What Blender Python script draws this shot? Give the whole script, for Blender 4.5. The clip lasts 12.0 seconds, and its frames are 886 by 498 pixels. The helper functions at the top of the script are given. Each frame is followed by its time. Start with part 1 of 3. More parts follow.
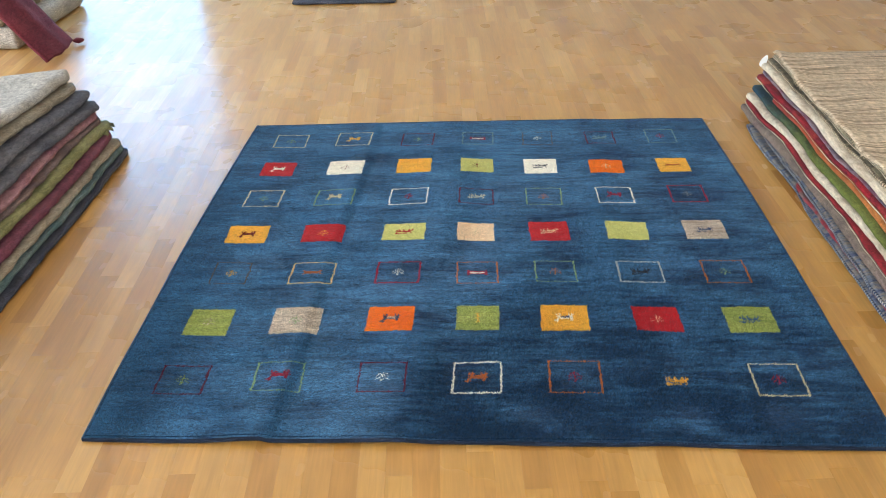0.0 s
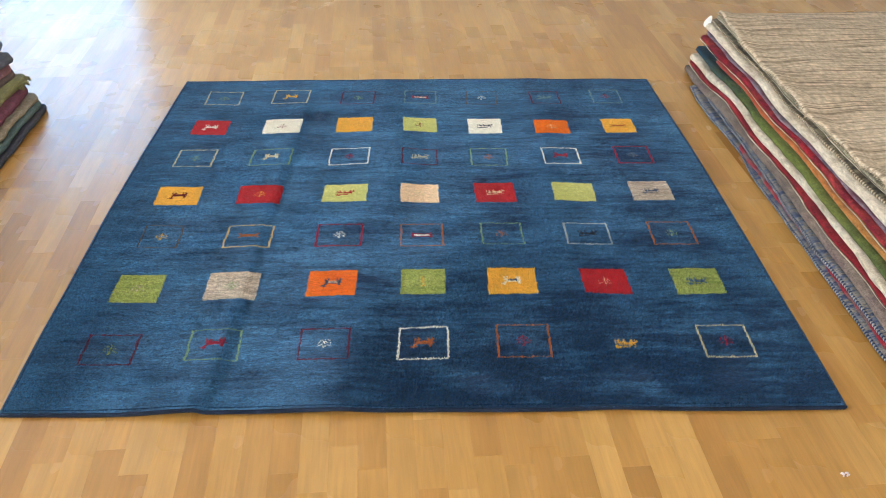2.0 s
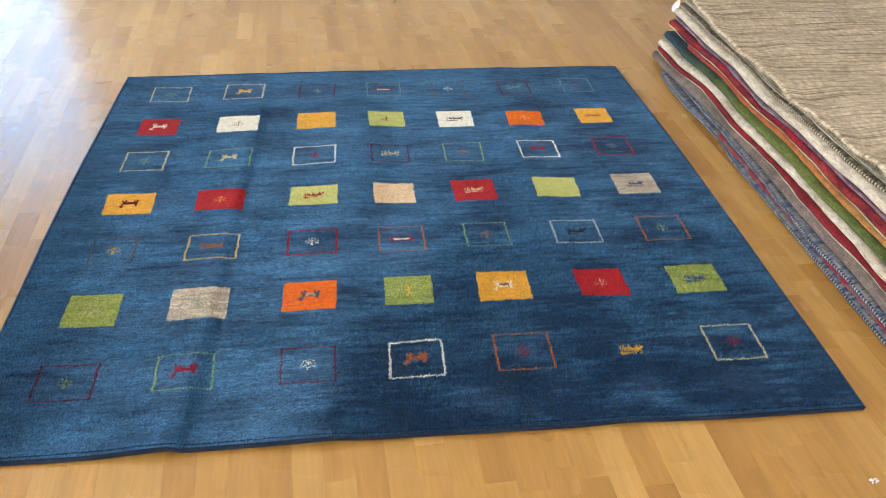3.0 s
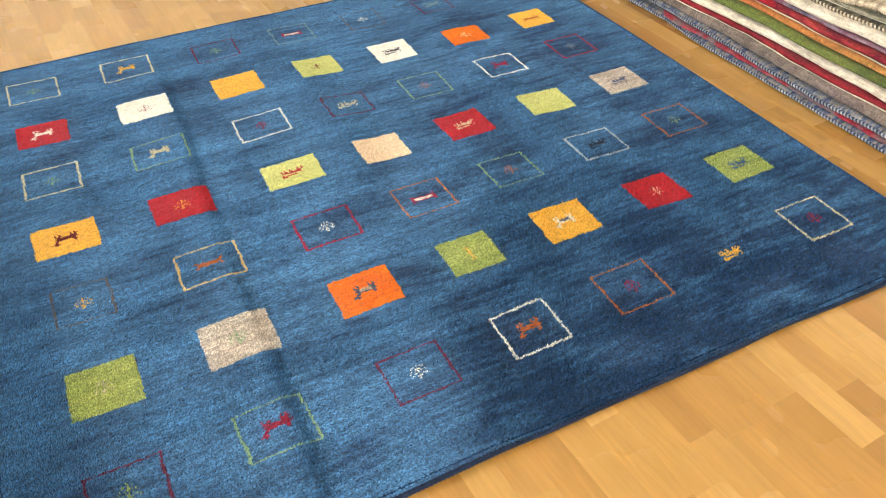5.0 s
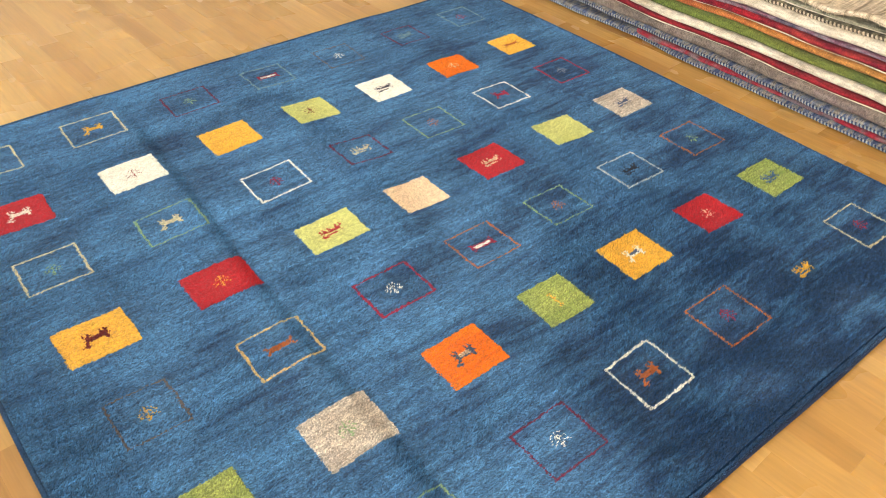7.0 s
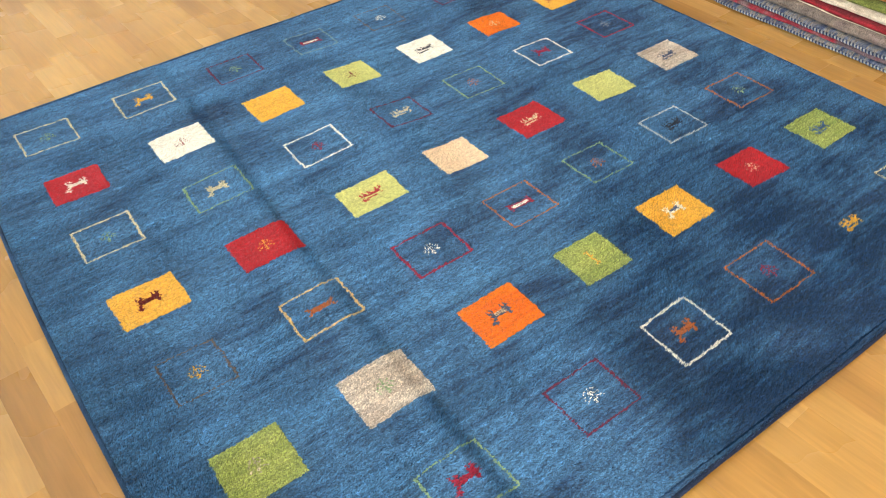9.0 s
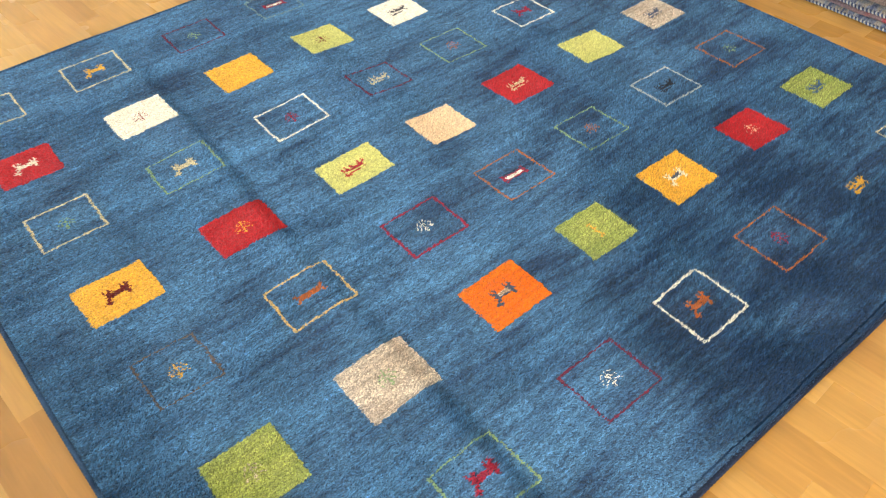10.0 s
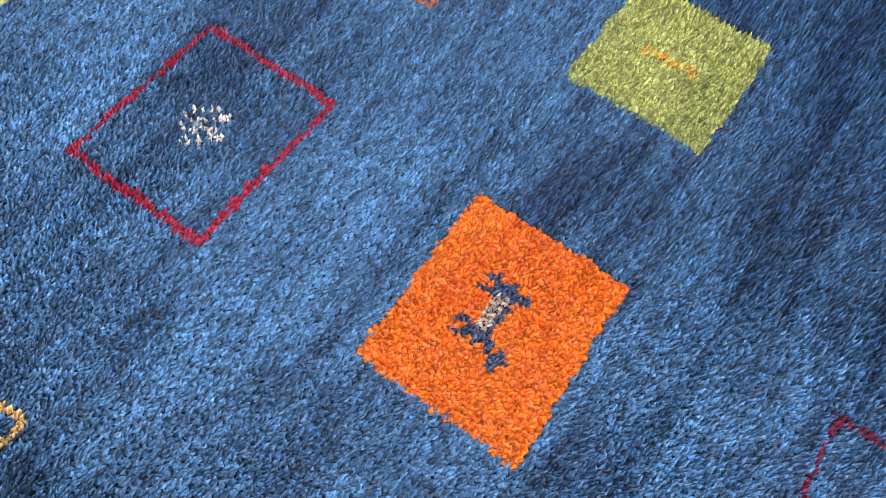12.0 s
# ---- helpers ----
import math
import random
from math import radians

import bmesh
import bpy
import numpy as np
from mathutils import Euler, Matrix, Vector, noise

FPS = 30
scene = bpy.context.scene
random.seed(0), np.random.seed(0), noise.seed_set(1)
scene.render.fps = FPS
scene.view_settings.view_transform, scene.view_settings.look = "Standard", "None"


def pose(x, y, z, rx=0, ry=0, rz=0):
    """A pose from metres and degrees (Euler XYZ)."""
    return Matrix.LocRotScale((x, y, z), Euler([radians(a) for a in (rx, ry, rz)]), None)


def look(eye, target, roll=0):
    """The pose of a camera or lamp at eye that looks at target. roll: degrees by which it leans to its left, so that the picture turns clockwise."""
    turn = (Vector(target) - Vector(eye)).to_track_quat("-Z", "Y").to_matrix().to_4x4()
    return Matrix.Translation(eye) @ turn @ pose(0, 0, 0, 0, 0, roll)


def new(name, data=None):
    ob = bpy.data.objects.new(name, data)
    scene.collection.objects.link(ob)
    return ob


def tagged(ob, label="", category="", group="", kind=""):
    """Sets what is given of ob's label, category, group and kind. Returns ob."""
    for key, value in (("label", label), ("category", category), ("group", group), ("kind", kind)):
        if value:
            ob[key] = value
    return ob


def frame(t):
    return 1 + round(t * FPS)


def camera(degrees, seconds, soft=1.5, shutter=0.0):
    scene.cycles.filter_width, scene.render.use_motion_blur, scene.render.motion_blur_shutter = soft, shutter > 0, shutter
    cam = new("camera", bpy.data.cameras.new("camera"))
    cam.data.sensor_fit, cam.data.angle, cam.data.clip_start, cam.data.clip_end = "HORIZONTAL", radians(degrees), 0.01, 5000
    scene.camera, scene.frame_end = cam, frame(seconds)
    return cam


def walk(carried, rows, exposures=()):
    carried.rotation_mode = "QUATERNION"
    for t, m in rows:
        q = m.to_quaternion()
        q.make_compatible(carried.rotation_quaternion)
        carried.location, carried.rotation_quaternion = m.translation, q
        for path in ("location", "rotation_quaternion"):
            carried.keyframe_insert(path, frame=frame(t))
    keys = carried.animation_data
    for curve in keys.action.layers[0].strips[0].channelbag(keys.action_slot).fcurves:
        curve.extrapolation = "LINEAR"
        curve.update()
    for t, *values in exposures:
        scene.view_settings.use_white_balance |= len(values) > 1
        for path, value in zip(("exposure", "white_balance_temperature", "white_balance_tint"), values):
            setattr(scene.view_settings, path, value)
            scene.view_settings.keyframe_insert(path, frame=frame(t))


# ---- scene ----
cam = camera(58.3, 12.0, soft=0.6, shutter=0.2)
PATH = [
    (0, (0.007, -1.38, 1.509), (-0.093, 0.285, 0.404), -2.1),
    (0.5, (0.004, -1.356, 1.485), (-0.058, 0.293, 0.355), -1.6),
    (1, (0.001, -1.342, 1.46), (-0.028, 0.291, 0.307), -0.9),
    (1.5, (0.0, -1.335, 1.456), (0.01, 0.288, 0.286), -0.2),
    (2, (-0.015, -1.315, 1.452), (0.041, 0.301, 0.274), 0.8),
    (2.5, (-0.081, -1.262, 1.408), (0.047, 0.347, 0.226), 2.6),
    (2.7, (-0.099, -1.221, 1.402), (0.059, 0.379, 0.213), 2.6),
    (4.3, (-0.549, -0.845, 1.28), (0.009, 0.604, 0.019), -0.0),
    (4.5, (-0.618, -0.825, 1.277), (-0.013, 0.583, -0.009), -0.1),
    (5, (-0.693, -0.683, 1.228), (-0.003, 0.65, -0.095), 0.3),
    (5.5, (-0.749, -0.475, 1.184), (-0.008, 0.858, -0.11), 0.1),
    (6, (-0.877, -0.376, 1.188), (-0.015, 0.904, -0.085), 0.7),
    (6.5, (-0.999, -0.305, 1.194), (-0.018, 0.873, -0.089), 2.2),
    (7, (-1.023, -0.285, 1.192), (-0.018, 0.873, -0.092), 3.0),
    (9, (-0.988, -0.33, 1.211), (-0.148, 0.869, -0.153), -2.0),
    (9.5, (-1.026, -0.293, 1.199), (-0.17, 0.871, -0.183), -1.5),
    (10, (-1.001, -0.194, 1.144), (-0.099, 0.884, -0.279), -0.4),
    (10.5, (-0.812, 0.028, 0.951), (0.108, 0.946, -0.569), 1.4),
    (11, (-0.581, 0.272, 0.701), (0.288, 1.008, -0.944), 3.2),
    (11.5, (-0.498, 0.392, 0.531), (0.361, 0.961, -1.183), 5.5),
    (12, (-0.474, 0.436, 0.466), (0.386, 0.878, -1.284), 8.3),
]
walk(cam, [(t, look(eye, target, roll)) for t, eye, target, roll in PATH],
     exposures=[(0, 0.25, 6950, 13), (2.7, 0.25, 6950, 13), (4.3, 0.68, 7350, 14), (7.2, 0.64, 8000, 15), (9.5, 0.65, 7500, 14), (10.5, 0.74, 8950, 15), (11, 0.74, 8700, 16), (11.6, 0.55, 7150, 26), (12, 0.48, 6900, 30)])

# ---- world and light ----
ROOM = pose(0, 0, 0, 0, 0, 3.3)          # the room and its floorboards are turned a little against the rug
world = bpy.data.worlds.new("sky")
scene.world = world
world.use_nodes = True
wn = world.node_tree
sky = wn.nodes.new("ShaderNodeTexSky")
sky.sky_type = "NISHITA"
sky.sun_disc = False
sky.sun_elevation, sky.sun_rotation = radians(38), radians(200)
wn.links.new(sky.outputs[0], wn.nodes["Background"].inputs[0])
wn.nodes["Background"].inputs[1].default_value = 0.12


def window_light(name, m, width, height, power, color):
    lamp = bpy.data.lights.new(name, "AREA")
    lamp.shape, lamp.size, lamp.size_y = "RECTANGLE", width, height
    lamp.energy, lamp.color = power, color
    ob = new(name, lamp)
    ob.matrix_world = m
    return ob


# window openings: wall, centre along the wall, sill height, width, height, lamp power
WINDOWS = (
    ("far", -3.45, 0.05, 2.9, 2.60, 118),
    ("left", 2.6, 0.05, 2.8, 2.75, 150),
    ("left", -1.4, 0.05, 2.8, 2.75, 210),
    # unseen window, added as fill light for the near and right side
    ("near", 1.2, 0.80, 2.8, 1.90, 82),
)
X0, X1, Y0, Y1, TOP = -5.2, 4.3, -4.6, 5.4, 3.4
for side, c, sill, w, hgt, power in WINDOWS:
    z = sill + hgt / 2
    m = {"far": pose(c, Y1 + 0.10, z, -90, 0, 0), "left": pose(X0 - 0.10, c, z, 0, -90, 0) @ pose(0, 0, 0, 0, 0, 90), "near": pose(c, Y0 - 0.10, z, 90, 0, 0)}[side]
    window_light("window_daylight", ROOM @ m, w, hgt, power, (0.26, 0.57, 1.0) if side == "far" else (0.84, 0.93, 1.0))


# ---- materials ----
def material(name):
    m = bpy.data.materials.new(name)
    m.use_nodes = True
    t = m.node_tree
    return m, t, t.nodes["Principled BSDF"]


def add(t, kind, **values):
    n = t.nodes.new(kind)
    for key, v in values.items():
        n.inputs[key.replace("_", " ")].default_value = v
    return n


def math_node(t, op, a, b):
    n = t.nodes.new("ShaderNodeMath")
    n.operation = op
    for i, v in enumerate((a, b)):
        if isinstance(v, (int, float)):
            n.inputs[i].default_value = v
        else:
            t.links.new(v, n.inputs[i])
    return n.outputs[0]


def noise_tex(t, scale, detail=3.0, stretch=(1, 1, 1), turn=0.0, rough=0.55):
    co = t.nodes.new("ShaderNodeTexCoord")
    mp = t.nodes.new("ShaderNodeMapping")
    mp.inputs["Scale"].default_value = stretch
    mp.inputs["Rotation"].default_value = (0, 0, radians(turn))
    n = t.nodes.new("ShaderNodeTexNoise")
    n.inputs["Scale"].default_value, n.inputs["Detail"].default_value = scale, detail
    n.inputs["Roughness"].default_value = rough
    t.links.new(co.outputs["Object"], mp.inputs[0])
    t.links.new(mp.outputs[0], n.inputs[0])
    return n.outputs["Fac"]


def ranged(t, v, lo, hi, a=0.3, b=0.7):
    n = t.nodes.new("ShaderNodeMapRange")
    t.links.new(v, n.inputs[0])
    for i, x in enumerate((a, b, lo, hi), 1):
        n.inputs[i].default_value = x
    return n.outputs[0]


def mix(t, fac, a, b):
    n = t.nodes.new("ShaderNodeMix")
    n.data_type = "RGBA"
    for sock, v in ((n.inputs[0], fac), (n.inputs[6], a), (n.inputs[7], b)):
        if isinstance(v, (int, float)):
            sock.default_value = v
        elif isinstance(v, tuple):
            sock.default_value = (*v[:3], 1)
        else:
            t.links.new(v, sock)
    return n.outputs[2]


def value_shift(t, color, v):
    n = t.nodes.new("ShaderNodeHueSaturation")
    t.links.new(v, n.inputs["Value"])
    t.links.new(color, n.inputs["Color"])
    return n.outputs[0]


def bump(t, bsdf, h, strength, distance):
    n = t.nodes.new("ShaderNodeBump")
    n.inputs["Strength"].default_value, n.inputs["Distance"].default_value = strength, distance
    t.links.new(h, n.inputs["Height"])
    t.links.new(n.outputs[0], bsdf.inputs["Normal"])


def wool(name, light, dark, band=(1.2, 11, 1), tuft=0.45, sheen=0.25, clumps=0.14, corner_shade=0.0):
    """Knotted wool pile: two dye tones in streaks along the weft, with each tuft a little lighter or darker."""
    m, t, b = material(name)
    g = t.nodes.new("ShaderNodeNewGeometry")
    streak = noise_tex(t, 1.6, 4.0, band)
    cloud = noise_tex(t, 3.1, 2.0)
    thin = noise_tex(t, 1.6, 3.0, (band[0] * 4, band[1] * 6, 1))
    dash = ranged(t, noise_tex(t, 1.6, 2.0, (band[0] * 18, band[1] * 20, 1)), 1 - clumps, 1 + clumps, 0.32, 0.68)
    blot = noise_tex(t, 7.5, 5.0, (0.8, 1.25, 1))
    sum_ = math_node(t, "ADD", math_node(t, "MULTIPLY", streak, 0.28), math_node(t, "MULTIPLY", cloud, 0.18))
    sum_ = math_node(t, "ADD", sum_, math_node(t, "MULTIPLY", blot, 0.24))
    fac = ranged(t, math_node(t, "ADD", sum_, math_node(t, "MULTIPLY", thin, 0.30)), 0, 1, 0.375, 0.625)
    if corner_shade:
        # pile shade towards the near right corner, painted into the colour with an uneven border
        sep = t.nodes.new("ShaderNodeSeparateXYZ")
        t.links.new(g.outputs["Position"], sep.inputs[0])
        way = math_node(t, "ADD", math_node(t, "SUBTRACT", sep.outputs["X"], math_node(t, "MULTIPLY", sep.outputs["Y"], 0.36)), math_node(t, "MULTIPLY", blot, 0.45))
        near = ranged(t, sep.outputs["Y"], 1.0, 0.38, 0.10, 0.60)
        fac = math_node(t, "SUBTRACT", fac, math_node(t, "MULTIPLY", near, ranged(t, way, 0.12 * corner_shade, corner_shade, -0.22, 0.02)))
    col = mix(t, fac, dark, light)
    one = ranged(t, g.outputs["Random Per Island"], 1 - tuft, 1 + tuft, 0, 1)
    clump = ranged(t, noise_tex(t, 120, 2.0, (0.6, 1.4, 1)), 1 - clumps, 1 + clumps, 0.32, 0.68)
    fibre = ranged(t, noise_tex(t, 640, 2.0, (1, 1, 0.6)), 1 - 0.9 * tuft, 1 + 1.1 * tuft, 0.34, 0.66)
    t.links.new(value_shift(t, col, math_node(t, "MULTIPLY", math_node(t, "MULTIPLY", one, fibre), math_node(t, "MULTIPLY", clump, dash))), b.inputs["Base Color"])
    b.inputs["Roughness"].default_value = 0.48
    b.inputs["Specular IOR Level"].default_value = 0.40
    b.inputs["Sheen Weight"].default_value = sheen
    b.inputs["Sheen Roughness"].default_value = 0.45
    return m


def cloth(name, colors, scale=3.0, stretch=(1, 1, 1), grain=420, grain_stretch=(0.35, 1, 0.35), depth=0.004, contrast=0.5, turn=0.0, run=None):
    """Woven or felted textile: several yarn colours in soft patches, coarse fibre grain and relief."""
    m, t, b = material(name)
    patch = noise_tex(t, scale, 3.0, stretch, turn)
    if run:
        sep = t.nodes.new("ShaderNodeSeparateXYZ")
        t.links.new(t.nodes.new("ShaderNodeNewGeometry").outputs["Position"], sep.inputs[0])
        patch = math_node(t, "ADD", ranged(t, sep.outputs["Y"], 0.31, 0.59, *run), math_node(t, "MULTIPLY", patch, 0.1))
    ramp = t.nodes.new("ShaderNodeValToRGB")
    e = ramp.color_ramp.elements
    while len(e) < len(colors):
        e.new(0.5)
    for i, c in enumerate(colors):
        e[i].position = 0.36 + 0.28 * i / max(1, len(colors) - 1)
        e[i].color = (*c, 1)
    t.links.new(patch, ramp.inputs[0])
    fine = noise_tex(t, grain, 3.0, grain_stretch, turn)
    mid = noise_tex(t, 60, 3.0, (1, 0.6, 3), turn)
    both = math_node(t, "MULTIPLY", ranged(t, fine, 1 - contrast, 1 + contrast), ranged(t, mid, 0.72, 1.25))
    t.links.new(value_shift(t, ramp.outputs[0], both), b.inputs["Base Color"])
    b.inputs["Roughness"].default_value = 0.9
    b.inputs["Specular IOR Level"].default_value = 0.15
    b.inputs["Sheen Weight"].default_value = 0.06
    bump(t, b, fine, 0.8, depth)
    return m


def plank_material(name, source, seed):
    m, t, b = material(name)
    if source == "object":
        rnd = t.nodes.new("ShaderNodeObjectInfo").outputs["Random"]
    else:
        rnd = t.nodes.new("ShaderNodeNewGeometry").outputs["Random Per Island"]
    ramp = t.nodes.new("ShaderNodeValToRGB")
    tones = ((0.0, (0.43, 0.205, 0.050)), (0.12, (0.48, 0.237, 0.058)), (0.55, (0.53, 0.276, 0.072)), (0.88, (0.57, 0.308, 0.086)), (1.0, (0.62, 0.360, 0.114)))
    e = ramp.color_ramp.elements
    while len(e) < len(tones):
        e.new(0.5)
    for i, (p, c) in enumerate(tones):
        e[i].position, e[i].color = p, (*c, 1)
    t.links.new(rnd, ramp.inputs[0])
    # grain along the strip, moved from strip to strip
    co = t.nodes.new("ShaderNodeNewGeometry")
    shift = t.nodes.new("ShaderNodeCombineXYZ")
    t.links.new(math_node(t, "MULTIPLY", rnd, 37.0 + seed), shift.inputs[0])
    t.links.new(math_node(t, "MULTIPLY", rnd, 91.0), shift.inputs[1])
    va = t.nodes.new("ShaderNodeVectorMath")
    t.links.new(co.outputs["Position"], va.inputs[0])
    t.links.new(shift.outputs[0], va.inputs[1])
    mp = t.nodes.new("ShaderNodeMapping")
    mp.inputs["Rotation"].default_value = (0, 0, radians(-3.3))
    t.links.new(va.outputs[0], mp.inputs[0])
    sc = t.nodes.new("ShaderNodeVectorMath")
    sc.operation = "MULTIPLY"
    sc.inputs[1].default_value = (1, 0.07, 1)
    t.links.new(mp.outputs[0], sc.inputs[0])
    grain = t.nodes.new("ShaderNodeTexNoise")
    grain.inputs["Scale"].default_value, grain.inputs["Detail"].default_value = 110, 4
    grain.inputs["Distortion"].default_value = 0.6
    t.links.new(sc.outputs[0], grain.inputs[0])
    broad = t.nodes.new("ShaderNodeTexNoise")
    broad.inputs["Scale"].default_value, broad.inputs["Detail"].default_value = 22, 2
    t.links.new(sc.outputs[0], broad.inputs[0])
    v = math_node(t, "MULTIPLY", ranged(t, grain.outputs["Fac"], 0.90, 1.08), ranged(t, broad.outputs["Fac"], 0.9, 1.08))
    t.links.new(value_shift(t, ramp.outputs[0], v), b.inputs["Base Color"])
    wear = noise_tex(t, 2.2, 3.0)
    t.links.new(ranged(t, wear, 0.25, 0.31), b.inputs["Roughness"])
    b.inputs["Specular IOR Level"].default_value = 0.5
    b.inputs["Coat Weight"].default_value = 0.6
    b.inputs["Coat Roughness"].default_value = 0.19
    bump(t, b, grain.outputs["Fac"], 0.06, 0.0006)
    return m


def plain(name, color, rough=0.8, scale=40, amount=0.06, metal=0.0):
    m, t, b = material(name)
    rgb = t.nodes.new("ShaderNodeRGB")
    rgb.outputs[0].default_value = (*color, 1)
    n = noise_tex(t, scale, 4.0)
    t.links.new(value_shift(t, rgb.outputs[0], ranged(t, n, 1 - amount, 1 + amount)), b.inputs["Base Color"])
    b.inputs["Roughness"].default_value, b.inputs["Metallic"].default_value = rough, metal
    bump(t, b, n, 0.1, 0.002)
    return m


DYE = {
    "red": ((0.58, 0.022, 0.032), (0.44, 0.014, 0.024)),
    "crimson": ((0.46, 0.016, 0.055), (0.34, 0.010, 0.040)),
    "maroon": ((0.21, 0.013, 0.050), (0.13, 0.009, 0.034)),
    "darkred": ((0.25, 0.018, 0.014), (0.16, 0.010, 0.010)),
    "orange": ((0.88, 0.235, 0.006), (0.72, 0.125, 0.004)),
    "rust": ((0.60, 0.18, 0.045), (0.46, 0.12, 0.030)),
    "gold": ((0.86, 0.495, 0.078), (0.76, 0.405, 0.052)),
    "lime": ((0.65, 0.64, 0.24), (0.53, 0.54, 0.18)),
    "olive": ((0.46, 0.50, 0.15), (0.21, 0.28, 0.065)),
    "green": ((0.34, 0.48, 0.24), (0.22, 0.36, 0.17)),
    "teal": ((0.24, 0.38, 0.37), (0.15, 0.26, 0.27)),
    "white": ((0.88, 0.84, 0.73), (0.78, 0.74, 0.62)),
    "cream": ((0.76, 0.66, 0.42), (0.62, 0.53, 0.32)),
    "tan": ((0.80, 0.56, 0.24), (0.66, 0.44, 0.18)),
    "silver": ((0.56, 0.58, 0.55), (0.42, 0.45, 0.44)),
    "peach": ((0.84, 0.65, 0.44), (0.74, 0.53, 0.34)),
    "beige": ((0.74, 0.66, 0.55), (0.33, 0.245, 0.18)),
    "grey": ((0.30, 0.32, 0.33), (0.20, 0.22, 0.24)),
    "brown": ((0.20, 0.13, 0.10), (0.11, 0.075, 0.07)),
    "navy": ((0.075, 0.115, 0.21), (0.05, 0.08, 0.15)),
    "black": ((0.025, 0.030, 0.05), (0.016, 0.020, 0.035)),
    "blue": ((0.055, 0.16, 0.34), (0.03, 0.10, 0.23)),
}
WOOL = {k: wool("wool_" + k, a, b, (1.6, 26, 1) if k in ("olive", "beige") else (2, 14, 1), 0.42 if k in ("olive", "beige") else 0.25, 0.12, 0.14 if k in ("olive", "beige") else 0.09) for k, (a, b) in DYE.items()}
WOOL_FIELD = wool("wool_indigo", (0.084, 0.282, 0.500), (0.011, 0.051, 0.123), (1.3, 7, 1), 0.52, 0.08, 0.22, 0.42)
# near end's cord: the shade on its face is put into a darker colour
EDGE_SHADED = cloth("shaded_overcast_edge", ((0.008, 0.014, 0.032), (0.016, 0.028, 0.058)), 9, (1, 1, 1), 420, (1, 1, 1), 0.002)
BACKING = cloth("indigo_backing", ((0.012, 0.036, 0.080), (0.020, 0.060, 0.120)), 9, (1, 1, 1), 420, (1, 1, 1), 0.002)
NAVY_EDGE = cloth("indigo_overcast_edge", ((0.016, 0.048, 0.100), (0.028, 0.080, 0.155)), 9, (1, 1, 1), 420, (1, 1, 1), 0.002)
PLANK_SINGLE = plank_material("beech_strip", "object", 0)
PLANK_JOINED = plank_material("beech_strip_joined", "island", 5)
SUBFLOOR = plain("dark_joint", (0.06, 0.035, 0.018), 0.9)
PLASTER = plain("white_plaster", (0.66, 0.64, 0.60), 0.9, 14, 0.03)
WHITE_PAINT = plain("white_paint", (0.80, 0.80, 0.79), 0.4, 30, 0.02)
GLASS, gt, gb = material("window_glass")
gb.inputs["Transmission Weight"].default_value, gb.inputs["Roughness"].default_value, gb.inputs["IOR"].default_value = 1.0, 0.0, 1.45


# ---- building helpers ----
def mesh_of(name, verts, faces, smooth=True):
    """A mesh from an array of vertices and an array of faces with equally many corners."""
    me = bpy.data.meshes.new(name)
    v, f = np.asarray(verts, dtype=np.float32), np.asarray(faces, dtype=np.int32)
    me.vertices.add(len(v))
    me.vertices.foreach_set("co", v.ravel())
    me.loops.add(f.size)
    me.loops.foreach_set("vertex_index", f.ravel())
    me.polygons.add(len(f))
    me.polygons.foreach_set("loop_start", np.arange(len(f), dtype=np.int32) * f.shape[1])
    me.polygons.foreach_set("use_smooth", np.full(len(f), smooth))
    me.update(calc_edges=True)
    return me


def part(name, me, mat, parent=None, label=""):
    ob = new(name, me)
    if mat:
        me.materials.append(mat)
    if parent:
        ob.parent = parent
    return tagged(ob, label)


def box_mesh(name, lo, hi, bevel=0.0, m=None):
    bm = bmesh.new()
    bmesh.ops.create_cube(bm, size=1)
    for v in bm.verts:
        v.co = [lo[i] + (hi[i] - lo[i]) * (v.co[i] + 0.5) for i in range(3)]
    if bevel:
        bmesh.ops.bevel(bm, geom=list(bm.edges), offset=bevel, segments=2, affect="EDGES")
    if m:
        bmesh.ops.transform(bm, matrix=m, verts=bm.verts)
    me = bpy.data.meshes.new(name)
    bm.to_mesh(me)
    bm.free()
    return me


def smooth_noise(x, y, scale, seed):
    """Soft waves between -1 and 1 from a few sines, for arrays."""
    r = np.random.RandomState(seed)
    out = np.zeros(np.broadcast(x, y).shape)
    for k in range(7):
        a, f, p = r.uniform(0, 2 * np.pi), scale * r.uniform(0.5, 1.7), r.uniform(0, 2 * np.pi)
        out = out + np.sin((x * np.cos(a) + y * np.sin(a)) * f * 2 * np.pi + p)
    return out / 4.0


